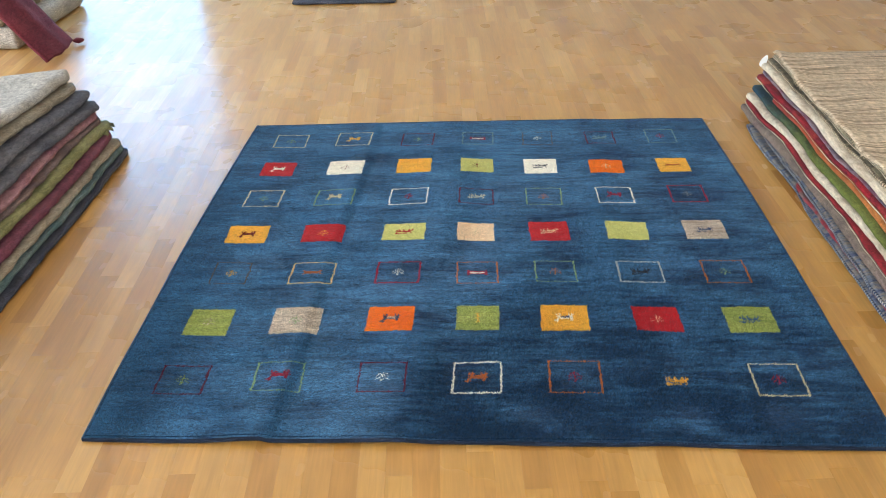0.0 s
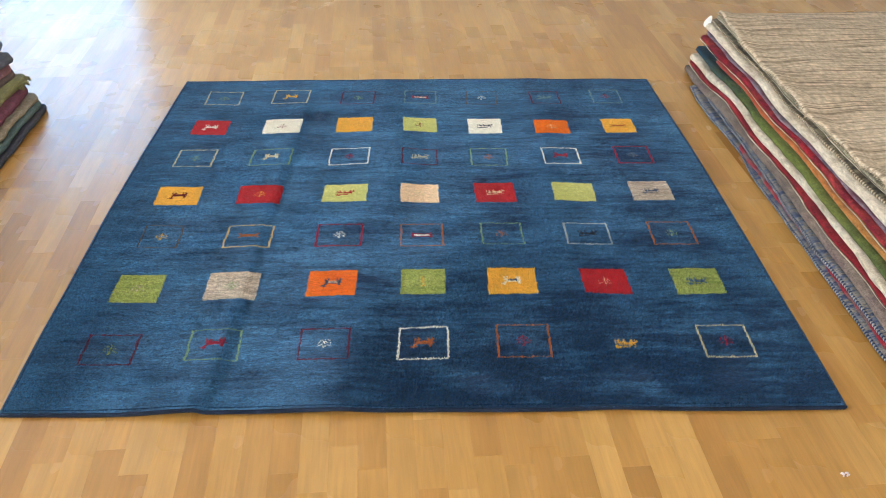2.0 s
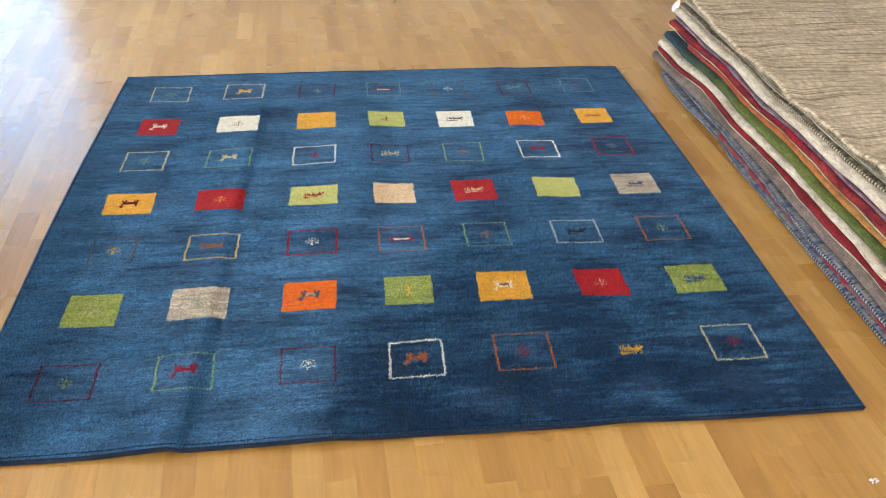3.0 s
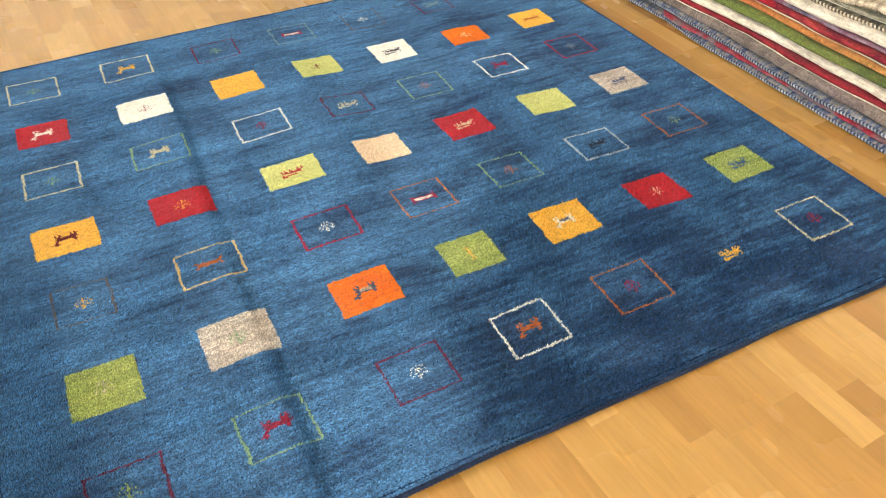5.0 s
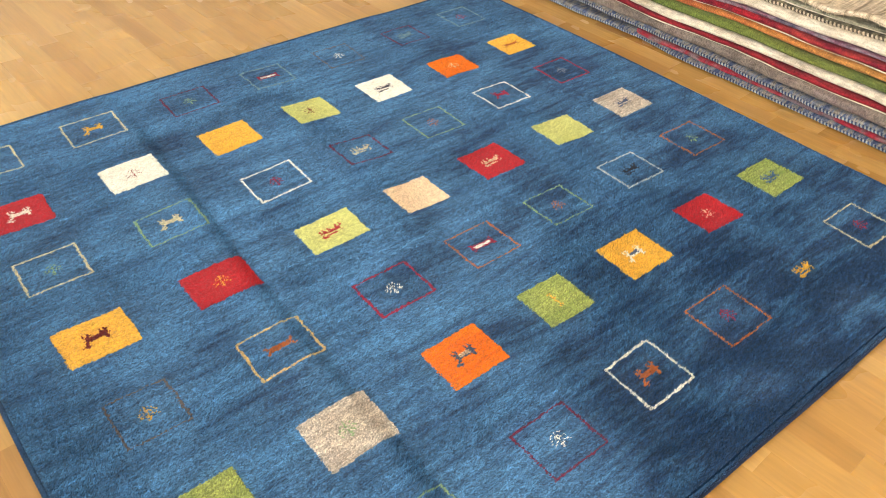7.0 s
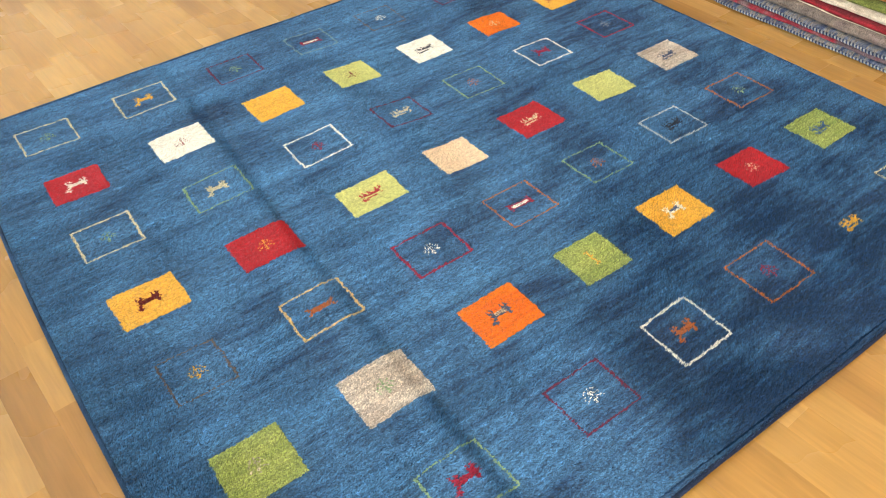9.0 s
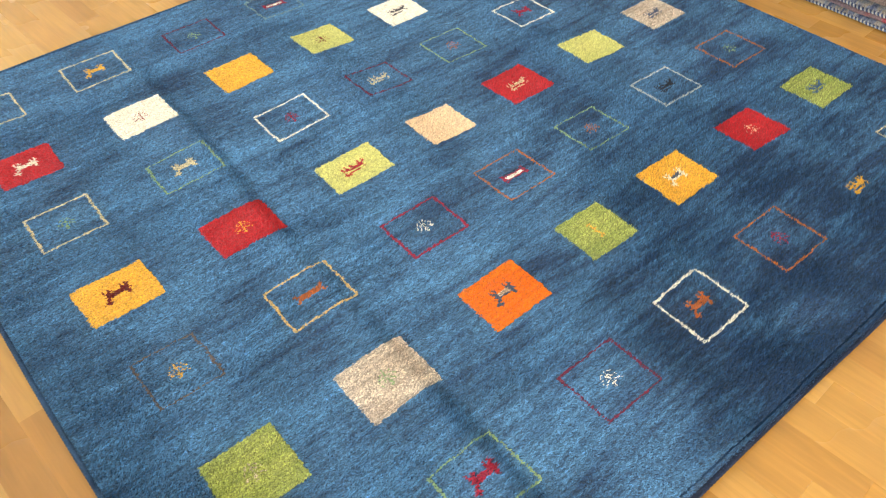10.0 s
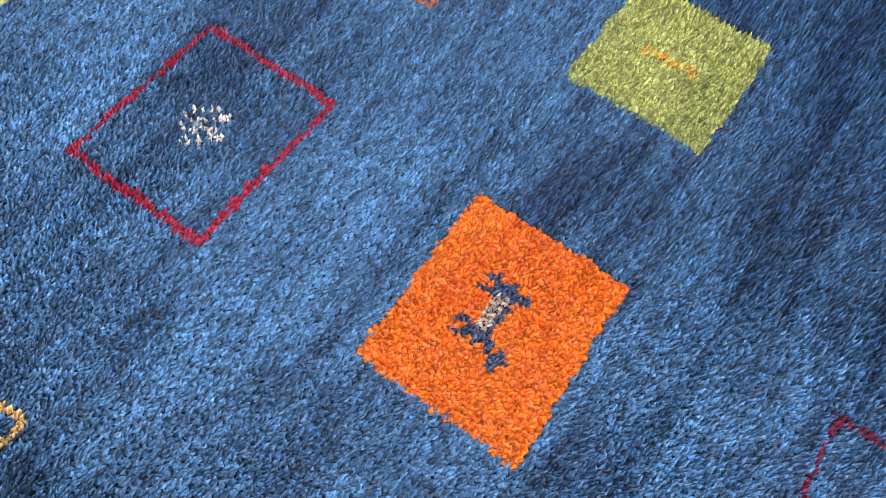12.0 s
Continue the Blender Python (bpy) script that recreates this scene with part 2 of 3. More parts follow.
# ---- room ----
def wall(name, along, at, lo, hi, inward, openings):
    """A wall 0.2 m thick with openings through it, its inner face at `at`; along is the axis that it runs along."""
    bm = bmesh.new()
    cuts = sorted(openings)
    edges = [lo] + [e for c, s, w, h in cuts for e in (c - w / 2, c + w / 2)] + [hi]
    blocks = [(edges[2 * i], edges[2 * i + 1], 0, TOP) for i in range(len(cuts) + 1)]
    for c, s, w, h in cuts:
        blocks += [(c - w / 2, c + w / 2, 0, s), (c - w / 2, c + w / 2, s + h, TOP)]
    outer = at - inward * 0.2
    for a, b, z0, z1 in blocks:
        r = bmesh.ops.create_cube(bm, size=1)["verts"]
        for v in r:
            p = a + (b - a) * (v.co.x + 0.5)
            q = min(at, outer) + 0.2 * (v.co.y + 0.5)
            v.co = (p, q, z0 + (z1 - z0) * (v.co.z + 0.5)) if along == "x" else (q, p, z0 + (z1 - z0) * (v.co.z + 0.5))
    bmesh.ops.transform(bm, matrix=ROOM, verts=bm.verts)
    me = bpy.data.meshes.new(name)
    bm.to_mesh(me)
    bm.free()
    return tagged(part(name, me, PLASTER), "plain white plastered wall of the rug showroom", "wall", kind="structure")


def opening(side):
    return [(c, s, w, h) for sd, c, s, w, h, p in WINDOWS if sd == side]


wall("wall_north", "x", Y1, X0 - 0.2, X1 + 0.2, -1, opening("far"))
wall("wall_south", "x", Y0, X0 - 0.2, X1 + 0.2, 1, opening("near"))
wall("wall_west", "y", X0, Y0, Y1, 1, opening("left"))
wall("wall_east", "y", X1, Y0, Y1, -1, [])
tagged(part("ceiling", box_mesh("ceiling", (X0 - 0.2, Y0 - 0.2, TOP + 0.002), (X1 + 0.2, Y1 + 0.2, TOP + 0.15), 0, ROOM), PLASTER), "plain white ceiling of the showroom", "ceiling", kind="structure")


def window_unit(name, side, c, sill, w, h):
    """A white framed window with two panes, in the middle of the wall's thickness."""
    base = {"far": pose(c, Y1 + 0.04, sill), "near": pose(c, Y0 - 0.04, sill, 0, 0, 180), "left": pose(X0 - 0.04, c, sill, 0, 0, 90)}[side]
    root = tagged(new(name), "tall white-framed window out of view, with two clear panes", "window", kind="structure")
    root.matrix_world = ROOM @ base
    bm = bmesh.new()
    bars = ((-w / 2, -w / 2 + 0.07, 0, h), (w / 2 - 0.07, w / 2, 0, h), (-0.05, 0.05, 0.07, h - 0.07), (-w / 2 + 0.07, w / 2 - 0.07, 0, 0.07), (-w / 2 + 0.07, w / 2 - 0.07, h - 0.07, h))
    for a, b, z0, z1 in bars:
        for v in bmesh.ops.create_cube(bm, size=1)["verts"]:
            v.co = (a + (b - a) * (v.co.x + 0.5), v.co.y * 0.06, z0 + (z1 - z0) * (v.co.z + 0.5))
    me = bpy.data.meshes.new("window_frame")
    bm.to_mesh(me)
    bm.free()
    part("window_frame", me, WHITE_PAINT, root)
    for s in (-1, 1):
        lo, hi = (-w / 2 + 0.07, -0.05) if s < 0 else (0.05, w / 2 - 0.07)
        pane = part("pane", box_mesh("pane", (lo, -0.004, 0.07), (hi, 0.004, h - 0.07)), GLASS, root)
        pane.visible_shadow = False


for i, (side, c, sill, w, hgt, power) in enumerate(WINDOWS, 1):
    window_unit("window_%d" % i, side, c, sill, w, hgt)

floor = tagged(part("floor", box_mesh("floor", (X0 - 0.2, Y0 - 0.2, -0.12), (X1 + 0.2, Y1 + 0.2, -0.004), 0, ROOM), SUBFLOOR), "glossy honey-coloured beech strip parquet floor", "floor", kind="structure")

# ---- the blue rug ----
CORNERS = np.array([(-1.020, 0.006), (1.020, 0.000), (0.979, 1.919), (-1.012, 1.891)])


def rug_xy(u, v):
    a, b, c, d = CORNERS
    p = (np.multiply.outer((1 - u) * (1 - v), a) + np.multiply.outer(u * (1 - v), b) + np.multiply.outer(u * v, c) + np.multiply.outer((1 - u) * v, d))
    # the sides bow outwards a little
    bow = np.sin(np.pi * v) * (u * 0.011 - (1 - u) * 0.014)
    return p[..., 0] + bow, p[..., 1] + np.sin(np.pi * u) * (0.012 * v + 0.002 * (1 - v))


def fold_lines(x, y):
    """Signed distances from the two fold lines across the rug, and how firm each is along its length."""
    d = x + 0.562 - 0.09 * np.clip(y / 1.9, 0, 1) - 0.006 * np.sin(5 * y)
    e = x + 0.235 - 0.125 * np.clip(y / 1.3, 0, 1) - 0.012 * np.sin(6.5 * y + 0.6)
    return d, 1 - 0.35 * np.clip(y / 1.9, 0, 1) + 0.12 * np.sin(6 * y + 1), e, 0.65 + 0.35 * np.cos(5.6 * y - 0.6)


def rug_height(x, y):
    """How far the rug lifts off the floor: the fold lines of a rug that lay folded, and soft waves."""
    d, firm_d, e, firm_e = fold_lines(x, y)
    calm = np.clip((1.93 - y) / 0.25, 0.15, 1)
    h = 0.0085 * firm_d * calm * np.where(d < 0, np.exp(-(d / 0.11) ** 2), np.exp(-(d / 0.021) ** 2))
    # the second, softer fold falls away on one side
    h = h + 0.0095 * firm_e * calm * np.where(e < 0, np.exp(-(e / 0.17) ** 2), np.exp(-(e / 0.075) ** 2))
    g = x - 0.46 + 0.03 * np.sin(2 * y)
    h = h + 0.003 * np.exp(-(g / 0.06) ** 2)
    return h + 0.0015 * (1 + smooth_noise(x, y, 1.3, 4)) + 0.0004 * smooth_noise(x, y, 4.5, 6)


def nap_stand(x, y):
    """How upright the pile stands, from 0 (brushed flat) to 1: brushed patches, weft streaks, and the opened pile along folds."""
    d, firm_d, e, firm_e = fold_lines(x, y)
    s = 0.10 + 0.70 * np.clip((x + 0.27 - 0.36 * y) / 0.18 + 0.3 * smooth_noise(x, y, 2.8, 37), 0, 1) * np.clip((1.35 - y) / 0.75, 0.25, 1)
    s = s + (0.72 + 0.18 * smooth_noise(x * 0.2, y, 3.0, 40)) * firm_d * np.exp(-((d - 0.020) / 0.019) ** 2)
    s = s + 0.45 * firm_e * np.exp(-((e - 0.055) / 0.055) ** 2)
    g = x - 0.46 + 0.03 * np.sin(2 * y)
    s = s + 0.25 * np.exp(-((g - 0.03) / 0.02) ** 2)
    # a rubbed strip along the near end, and a darker one at the other side
    s = s - 0.55 * np.exp(-((y - 0.105) / 0.045) ** 2) * np.clip(0.3 + smooth_noise(x, y, 3.5, 39), 0, 1) * (x > 0)
    s = s + 0.35 * np.clip((-0.80 - x) / 0.15, 0, 1) * np.clip((1.0 - y) / 0.6, 0, 1)
    s = s + 0.10 * smooth_noise(x, y, 1.7, 33) + 0.13 * smooth_noise(x * 0.5, y * 2.6, 2.4, 34) + 0.12 * smooth_noise(x, y * 1.4, 5.0, 35) + 0.07 * smooth_noise(x, y * 1.5, 11.0, 38)
    return np.clip(s, 0, 1)


rug = tagged(new("patterned_rug"), "blue hand-knotted wool rug with small coloured squares on parquet", "rug")

ANIMAL = ("..#.#.....#.#..", "..#.##....#.##.", "..###.....###..", "...##oooooo##..", "..###oooooo###.", "...##########..", "..##.......##..", ".##........##..", "####...........", "..#............")
BEAST = ("...#..#....#.#.", ".#.#..#....#.##", ".#.##.##..####.", ".####.#######..", "...##########..", ".#...........#.", "##########..#..", ".###...........")
TREE = ("......#......", "....#.#.#....", "...#..#..#...", ".....###.....", "..#.#.#.#.#..", ".#....#....#.", "....#.#.#....", "..##..#..##..", ".#...###...#.", "......#......", ".....##......")
BAR = ("##...........##", "#############.#", "##ooooooooooo##", "##ooooooooooo##", "#.#############", "##...........##")
LINE = ("##...........##", ".#############.", "..###########..", ".#############.", "##...........##")
POST = ("..###..", "...#...", "...#...", "...##..", "...#...", "..##...", "...#...", "...#...", "...##..", "..#.#..")
SHAPES = {"v": POST, "a": ANIMAL, "b": BEAST, "t": TREE, "r": BAR, "l": LINE}

# The woven design, row by row from the far edge: height of the row, then for each motif its distance from the rug's middle,
# its offset from the row, its width and height (millimetres), and "ground frame figure-shape figure-colour second-colour".
DESIGN = []


def motif_row(y, *motifs):
    for x, dy, width, height, spec in motifs:
        DESIGN.append((x / 1000, y + dy / 1000, width / 2000, height / 2000, *spec.split()))


motif_row(1.735, (-824, -2, 142, 124, "- cream t green -"), (-550, 9, 149, 128, "- cream a gold -"), (-272, 3, 140, 120, "- maroon t green -"), (-14, 5, 134, 121, "- teal r crimson white"), (241, 3, 127, 126, "- brown t white -"), (506, -3, 124, 118, "- maroon b teal -"), (764, 11, 123, 128, "- teal t crimson -"))
motif_row(1.480, (-826, -7, 134, 116, "red - a white -"), (-549, -3, 144, 117, "white - t darkred -"), (-271, 12, 139, 121, "gold - l gold -"), (-16, 10, 130, 115, "lime - t darkred -"), (238, 3, 131, 123, "white - b black -"), (499, -10, 134, 108, "orange - t cream -"), (765, 3, 123, 113, "gold - l rust -"))
motif_row(1.243, (-831, -9, 138, 124, "- cream t green -"), (-557, -10, 144, 116, "- green a cream -"), (-274, -4, 145, 123, "- white t crimson -"), (-18, -9, 131, 115, "- maroon b cream -"), (236, -4, 135, 126, "- green t rust -"), (502, -2, 135, 121, "- white a crimson -"), (773, 9, 132, 128, "- crimson t grey -"))
motif_row(0.990, (-831, -12, 143, 114, "gold - a darkred -"), (-558, -10, 146, 112, "red - t gold -"), (-271, -4, 148, 106, "lime - b red -"), (-19, -3, 129, 111, "peach - t cream -"), (239, 0, 136, 122, "red - b cream -"), (509, -1, 141, 115, "lime - t lime -"), (778, 8, 140, 123, "beige - b navy -"))
motif_row(0.743, (-828, -2, 123, 121, "- brown t gold -"), (-554, -8, 144, 120, "- tan l rust -"), (-271, -4, 146, 120, "- crimson t white -"), (-12, -1, 136, 121, "- rust r crimson white"), (242, 1, 133, 119, "- green t rust -"), (514, -1, 144, 119, "- silver b black -"), (785, 0, 140, 126, "- rust t green -"))
motif_row(0.495, (-827, -12, 133, 124, "olive - t beige -"), (-559, -8, 146, 123, "beige - t green -"), (-273, 1, 141, 117, "orange - a navy beige"), (-9, 8, 130, 117, "olive - v gold -"), (251, 6, 143, 121, "gold - a white navy"), (524, 1, 135, 114, "red - t peach -"), (795, -1, 142, 119, "olive - b blue -"))
motif_row(0.238, (-829, -9, 136, 116, "- maroon t olive -"), (-560, 0, 136, 118, "- green a crimson -"), (-271, -2, 135, 120, "- maroon t white -"), (-10, 3, 137, 126, "- white a rust -"), (257, 7, 144, 128, "- rust t crimson -"), (528, -9, 140, 118, "- - b gold -"), (799, 0, 136, 127, "- cream t crimson -"))

# tufts, one for each knot
NX, NY = 900, 836
rng = np.random.RandomState(7)
gu, gv = np.meshgrid((np.arange(NX) + 0.5) / NX, (np.arange(NY) + 0.5) / NY)
gu = (gu + rng.uniform(-0.32, 0.32, gu.shape) / NX).ravel()
gv = (gv + rng.uniform(-0.32, 0.32, gv.shape) / NY).ravel()
tx, ty = rug_xy(gu, gv)
owner = np.full(tx.shape, -1)
role = np.zeros(tx.shape, dtype=int)      # 0 field, 1 ground of a square, 2 frame line, 3 figure, 4 figure's second colour
wx = tx + 0.0013 * smooth_noise(tx, ty, 14, 21) + 0.0008 * smooth_noise(tx, ty, 45, 22)
wy = ty + 0.0013 * smooth_noise(tx, ty, 12, 23) + 0.0008 * smooth_noise(tx, ty, 45, 24)
for k, (mx, my, hw, hh, ground, line, shape, c1, c2) in enumerate(DESIGN):
    r = random.Random(k * 13 + 5)
    lean, tilt = r.uniform(-0.03, 0.03), r.uniform(-0.02, 0.02)
    dx, dy = wx - mx, wy - my
    px, py = dx + lean * dy, dy + tilt * dx
    near = (np.abs(px) < 0.1) & (np.abs(py) < 0.1)
    inside = near & (np.abs(px) < hw) & (np.abs(py) < hh)
    owner[inside] = k
    if ground != "-":
        role[inside] = 1
    elif line != "-":
        wd = {"white": 0.0050, "cream": 0.0048, "brown": 0.0038, "green": 0.0046, "teal": 0.0042, "crimson": 0.0056}.get(line, 0.0048)
        flat = wd * {"rust": 0.62, "maroon": 0.75, "green": 0.6, "brown": 0.7, "crimson": 0.85}.get(line, 0.92)
        uneven = 1 + 0.28 * smooth_noise(tx, ty, 26, 61 + k % 7)
        edge = inside & ((np.abs(px) > hw - wd * 1.12 * uneven) | (np.abs(py) > hh - flat * uneven))
        role[edge] = 2
    art = SHAPES[shape]
    cell = 0.0034 if shape == "t" else 0.0044
    cx = np.floor(dx / cell + len(art[0]) / 2).astype(int)
    cy = np.floor(-dy / cell + len(art) / 2).astype(int)
    ok = near & (cx >= 0) & (cx < len(art[0])) & (cy >= 0) & (cy < len(art))
    code = np.array([[".#o".index(ch) for ch in line_] for line_ in art])
    hit = np.zeros_like(owner)
    hit[ok] = code[cy[ok], cx[ok]]
    owner[hit > 0] = k
    role[hit == 1] = 3
    role[hit == 2] = 4 if c2 != "-" else 3

# a worn groove beside the cord of the near end
role[(gv > 0.0062 + 0.0012 * smooth_noise(tx, ty, 3, 71)) & (gv < 0.0086 + 0.0012 * smooth_noise(tx, ty, 3, 71))] = -1


def tufts(name, pick, width=0.0027, brush=0.6):
    """The knots that pick chooses, each a small leaning tuft of wool."""
    x, y = tx[pick], ty[pick]
    n = len(x)
    z = rug_height(x, y)
    r = np.random.RandomState(n % 9973)
    turn = r.uniform(0, 2 * np.pi, n)
    stand = nap_stand(x, y)
    over = 1 - nap_stand(x, y)
    half = width * r.uniform(0.85, 1.25, n) * (0.80 + 0.30 * over)
    tall = (0.0074 - 0.0044 * over) * r.uniform(0.75, 1.3, n)
    gx = (rug_height(x + 0.003, y) - rug_height(x - 0.003, y)) / 0.006
    gy = (rug_height(x, y + 0.003) - rug_height(x, y - 0.003)) / 0.006
    # the brushed nap lies over to one side
    lie = brush * 0.0036 * over
    nap = brush * 0.0017 * over
    verts = np.empty((n, 4, 3), dtype=np.float32)
    for i in range(3):
        a = turn + i * np.pi / 1.5
        ox, oy = half * np.cos(a), half * np.sin(a)
        verts[:, i, 0], verts[:, i, 1], verts[:, i, 2] = x + ox, y + oy, z + 0.006 + gx * ox + gy * oy
    verts[:, 3, 0] = x + r.uniform(-0.0021, 0.0021, n) + lie - 1.5 * gx * tall
    verts[:, 3, 1] = y + r.uniform(-0.0021, 0.0021, n) - nap - 1.5 * gy * tall
    verts[:, 3, 2] = z + 0.006 + tall
    base = (np.arange(n) * 4)[:, None, None]
    tri = np.array([(0, 1, 3), (1, 2, 3), (2, 0, 3)])[None]
    return mesh_of(name, verts.reshape(-1, 3), (base + tri).reshape(-1, 3), False)


tagged(part("blue_field", tufts("blue_field", role == 0, 0.0024, 1.0), WOOL_FIELD, rug, "deep blue wool pile with lighter and darker streaks"), kind="stuff")
for k, (mx, my, hw, hh, ground, line, shape, c1, c2) in enumerate(DESIGN):
    mine = owner == k
    if ground != "-":
        holder = part("square_motif", tufts("square_motif", mine & (role == 1), 0.0035, 0.4), WOOL[ground], rug, ground + " woven square")
    elif line != "-":
        holder = part("outline_motif", tufts("outline_motif", mine & (role == 2), 0.0026, 0.5), WOOL[line], rug, ground.replace("-", "") + line + " woven square outline")
    else:
        holder = rug
    word = "tree_figure" if shape == "t" else "animal_figure" if shape in "ab" else "bar_figure"
    part(word, tufts(word, mine & (role == 3), 0.0023, 0.3), WOOL[c1], holder, c1 + " woven figure")
    if (mine & (role == 4)).any():
        part("figure_stripe", tufts("figure_stripe", mine & (role == 4), 0.0023, 0.3), WOOL[c2], holder, c2 + " woven stripe")

# backing: a thin sheet under the pile that follows the folds
bu, bv = np.meshgrid(np.linspace(0, 1, 161), np.linspace(0, 1, 61))
bx, by = rug_xy(bu.ravel(), bv.ravel())
bz = rug_height(bx, by)
nb = len(bx)
idx = np.arange(nb).reshape(61, 161)
quad = np.stack([idx[:-1, :-1], idx[:-1, 1:], idx[1:, 1:], idx[1:, :-1]], -1).reshape(-1, 4)
ring = np.concatenate([idx[0, :-1], idx[:-1, -1], idx[-1, :0:-1], idx[:0:-1, 0]])
rim = np.stack([ring, ring + nb, np.roll(ring, -1) + nb, np.roll(ring, -1)], -1)
back = np.concatenate([np.stack([bx, by, bz + 0.0066], -1), np.stack([bx, by, bz + 0.001], -1)])
part("backing", mesh_of("backing", back, np.concatenate([quad, quad[:, ::-1] + nb, rim])), BACKING, rug, "blue woven backing")

# overcast edge: a corded roll all round
def cord(path, radius, sides=8, ripple=0.0):
    """A closed or open cord along points, as vertices and quads."""
    p = np.asarray(path)
    d = np.gradient(p, axis=0)
    d /= np.linalg.norm(d, axis=1)[:, None] + 1e-9
    up = np.array((0, 0, 1.0))
    side = np.cross(d, up)
    side /= np.linalg.norm(side, axis=1)[:, None] + 1e-9
    top = np.cross(side, d)
    n = len(p)
    rad = np.broadcast_to(radius, (n,)) * (1 + ripple * np.cos(np.arange(n) * np.pi))
    a = np.arange(sides) * 2 * np.pi / sides
    v = p[:, None] + rad[:, None, None] * (np.cos(a)[None, :, None] * side[:, None] + np.sin(a)[None, :, None] * top[:, None])
    i = np.arange(n - 1)[:, None] * sides
    j = np.arange(sides)[None]
    k = (np.arange(sides)[None] + 1) % sides
    f = np.stack([i + j, i + k, i + sides + k, i + sides + j], -1).reshape(-1, 4)
    return v.reshape(-1, 3), f


for a, b in ((0, 1), (1, 2), (2, 3), (3, 0)):
    s = np.linspace(0, 1, 500)
    uv = np.array(((0, 0), (1, 0), (1, 1), (0, 1)))
    e = uv[a] + (uv[b] - uv[a]) * s[:, None]
    p = np.stack(rug_xy(e[:, 0], e[:, 1]), -1)
    wob = 0.0025 * smooth_noise(p[:, 0], p[:, 1], 2.5, 51)
    zz = rug_height(p[:, 0], p[:, 1]) + 0.0056
    v, f = cord(np.stack([p[:, 0] + wob, p[:, 1] + wob, zz], -1), 0.0052, 8, 0.10)
    part("overcast_edge", mesh_of("overcast_edge", v, f), EDGE_SHADED if a == 0 else NAVY_EDGE, rug, "dark navy overcast edge cord")


# ---- stacked rugs ----
def cluster(lo, hi, r, n):
    """Stations from lo to hi, close together near both ends."""
    c = np.array((0, 0.04, 0.15, 0.32, 0.6, 1.0)) * r
    return np.concatenate([lo + c, np.linspace(lo + r, hi - r, n)[1:-1], hi - c[::-1]])


def slab(name, mat, lo, hi, z, thick, edge, wave, seed, ny=90, nx=26, skew=0.0, ripple=0.0, rough=0.0018, round_=0.03):
    """A soft folded rug: rounded edges, uneven outline, following the heap under it. lo, hi: its corners in plan."""
    r = min(thick * 0.75, 0.036)
    xs, ys = cluster(lo[0], hi[0], r, nx), cluster(lo[1], hi[1], r, ny)
    gx, gy = np.meshgrid(xs, ys)
    d = np.minimum(np.minimum(gx - lo[0], hi[0] - gx), np.minimum(gy - lo[1], hi[1] - gy))
    bulge = np.sqrt(np.clip(1 - (1 - np.clip(d / r, 0, 1)) ** 2, 0, 1))
    near = np.clip(1 - (gx - lo[0]) / 0.25, 0, 1) if edge > 0 else np.clip(1 - (hi[0] - gx) / 0.25, 0, 1)
    far = np.clip(1 - (hi[1] - gy) / 0.25, 0, 1)
    px = gx + near * (0.010 * smooth_noise(gy, gy * 0, 1.1, seed) + rough * smooth_noise(gy, gx, 9, seed + 1))
    py = gy + far * (0.008 * smooth_noise(gx, gx * 0, 2.0, seed + 2)) + skew * (gx - (lo[0] if edge > 0 else hi[0]))
    # round the corners in plan
    for ex, sx in ((lo[0], 1), (hi[0], -1)):
        for ey, sy in ((lo[1], 1), (hi[1], -1)):
            a = np.clip(1 - sx * (gx - ex) / round_, 0, 1)
            b = np.clip(1 - sy * (gy - ey) / round_, 0, 1)
            px = px + sx * round_ * a * (1 - np.sqrt(1 - b * b / 2))
            py = py + sy * round_ * b * (1 - np.sqrt(1 - a * a / 2))
    px = px + near * 0.004 * smooth_noise(gy, gx * 0, 3.4, seed + 3)
    thick = thick * (1 + near * 0.16 * smooth_noise(gy, gx * 0, 1.9, seed + 4))
    mid = z + thick / 2 + wave(gx, gy, z)
    top = mid + bulge * thick / 2 * 1.04 + ripple * smooth_noise(gx * 0.5, gy, 3.2, seed + 5) * np.clip(d / 0.05, 0, 1) + 0.0012 * smooth_noise(gx, gy, 12, seed + 6) * bulge
    bot = mid - bulge * thick / 2
    n = gx.size
    i = np.arange(n).reshape(gx.shape)
    q = np.stack([i[:-1, :-1], i[:-1, 1:], i[1:, 1:], i[1:, :-1]], -1).reshape(-1, 4)
    v = np.concatenate([np.stack([px, py, top], -1).reshape(-1, 3), np.stack([px, py, bot], -1).reshape(-1, 3)])
    me = mesh_of(name, v, np.concatenate([q, q[:, ::-1] + n]))
    bm = bmesh.new()
    bm.from_mesh(me)
    bmesh.ops.remove_doubles(bm, verts=bm.verts, dist=1e-5)
    bm.to_mesh(me)
    bm.free()
    ob = part(name, me, mat)
    col = 0 if edge > 0 else -1
    return ob, np.stack([px[:, col], py[:, col], mid[:, col]], -1)


def along(path, step, start=0.0, stop=None):
    """Points every step metres on a path of points."""
    d = np.concatenate([[0], np.cumsum(np.linalg.norm(np.diff(path, axis=0), axis=1))])
    s = np.arange(start, d[-1] if stop is None else stop, step)
    return np.stack([np.interp(s, d, path[:, i]) for i in range(3)], -1)


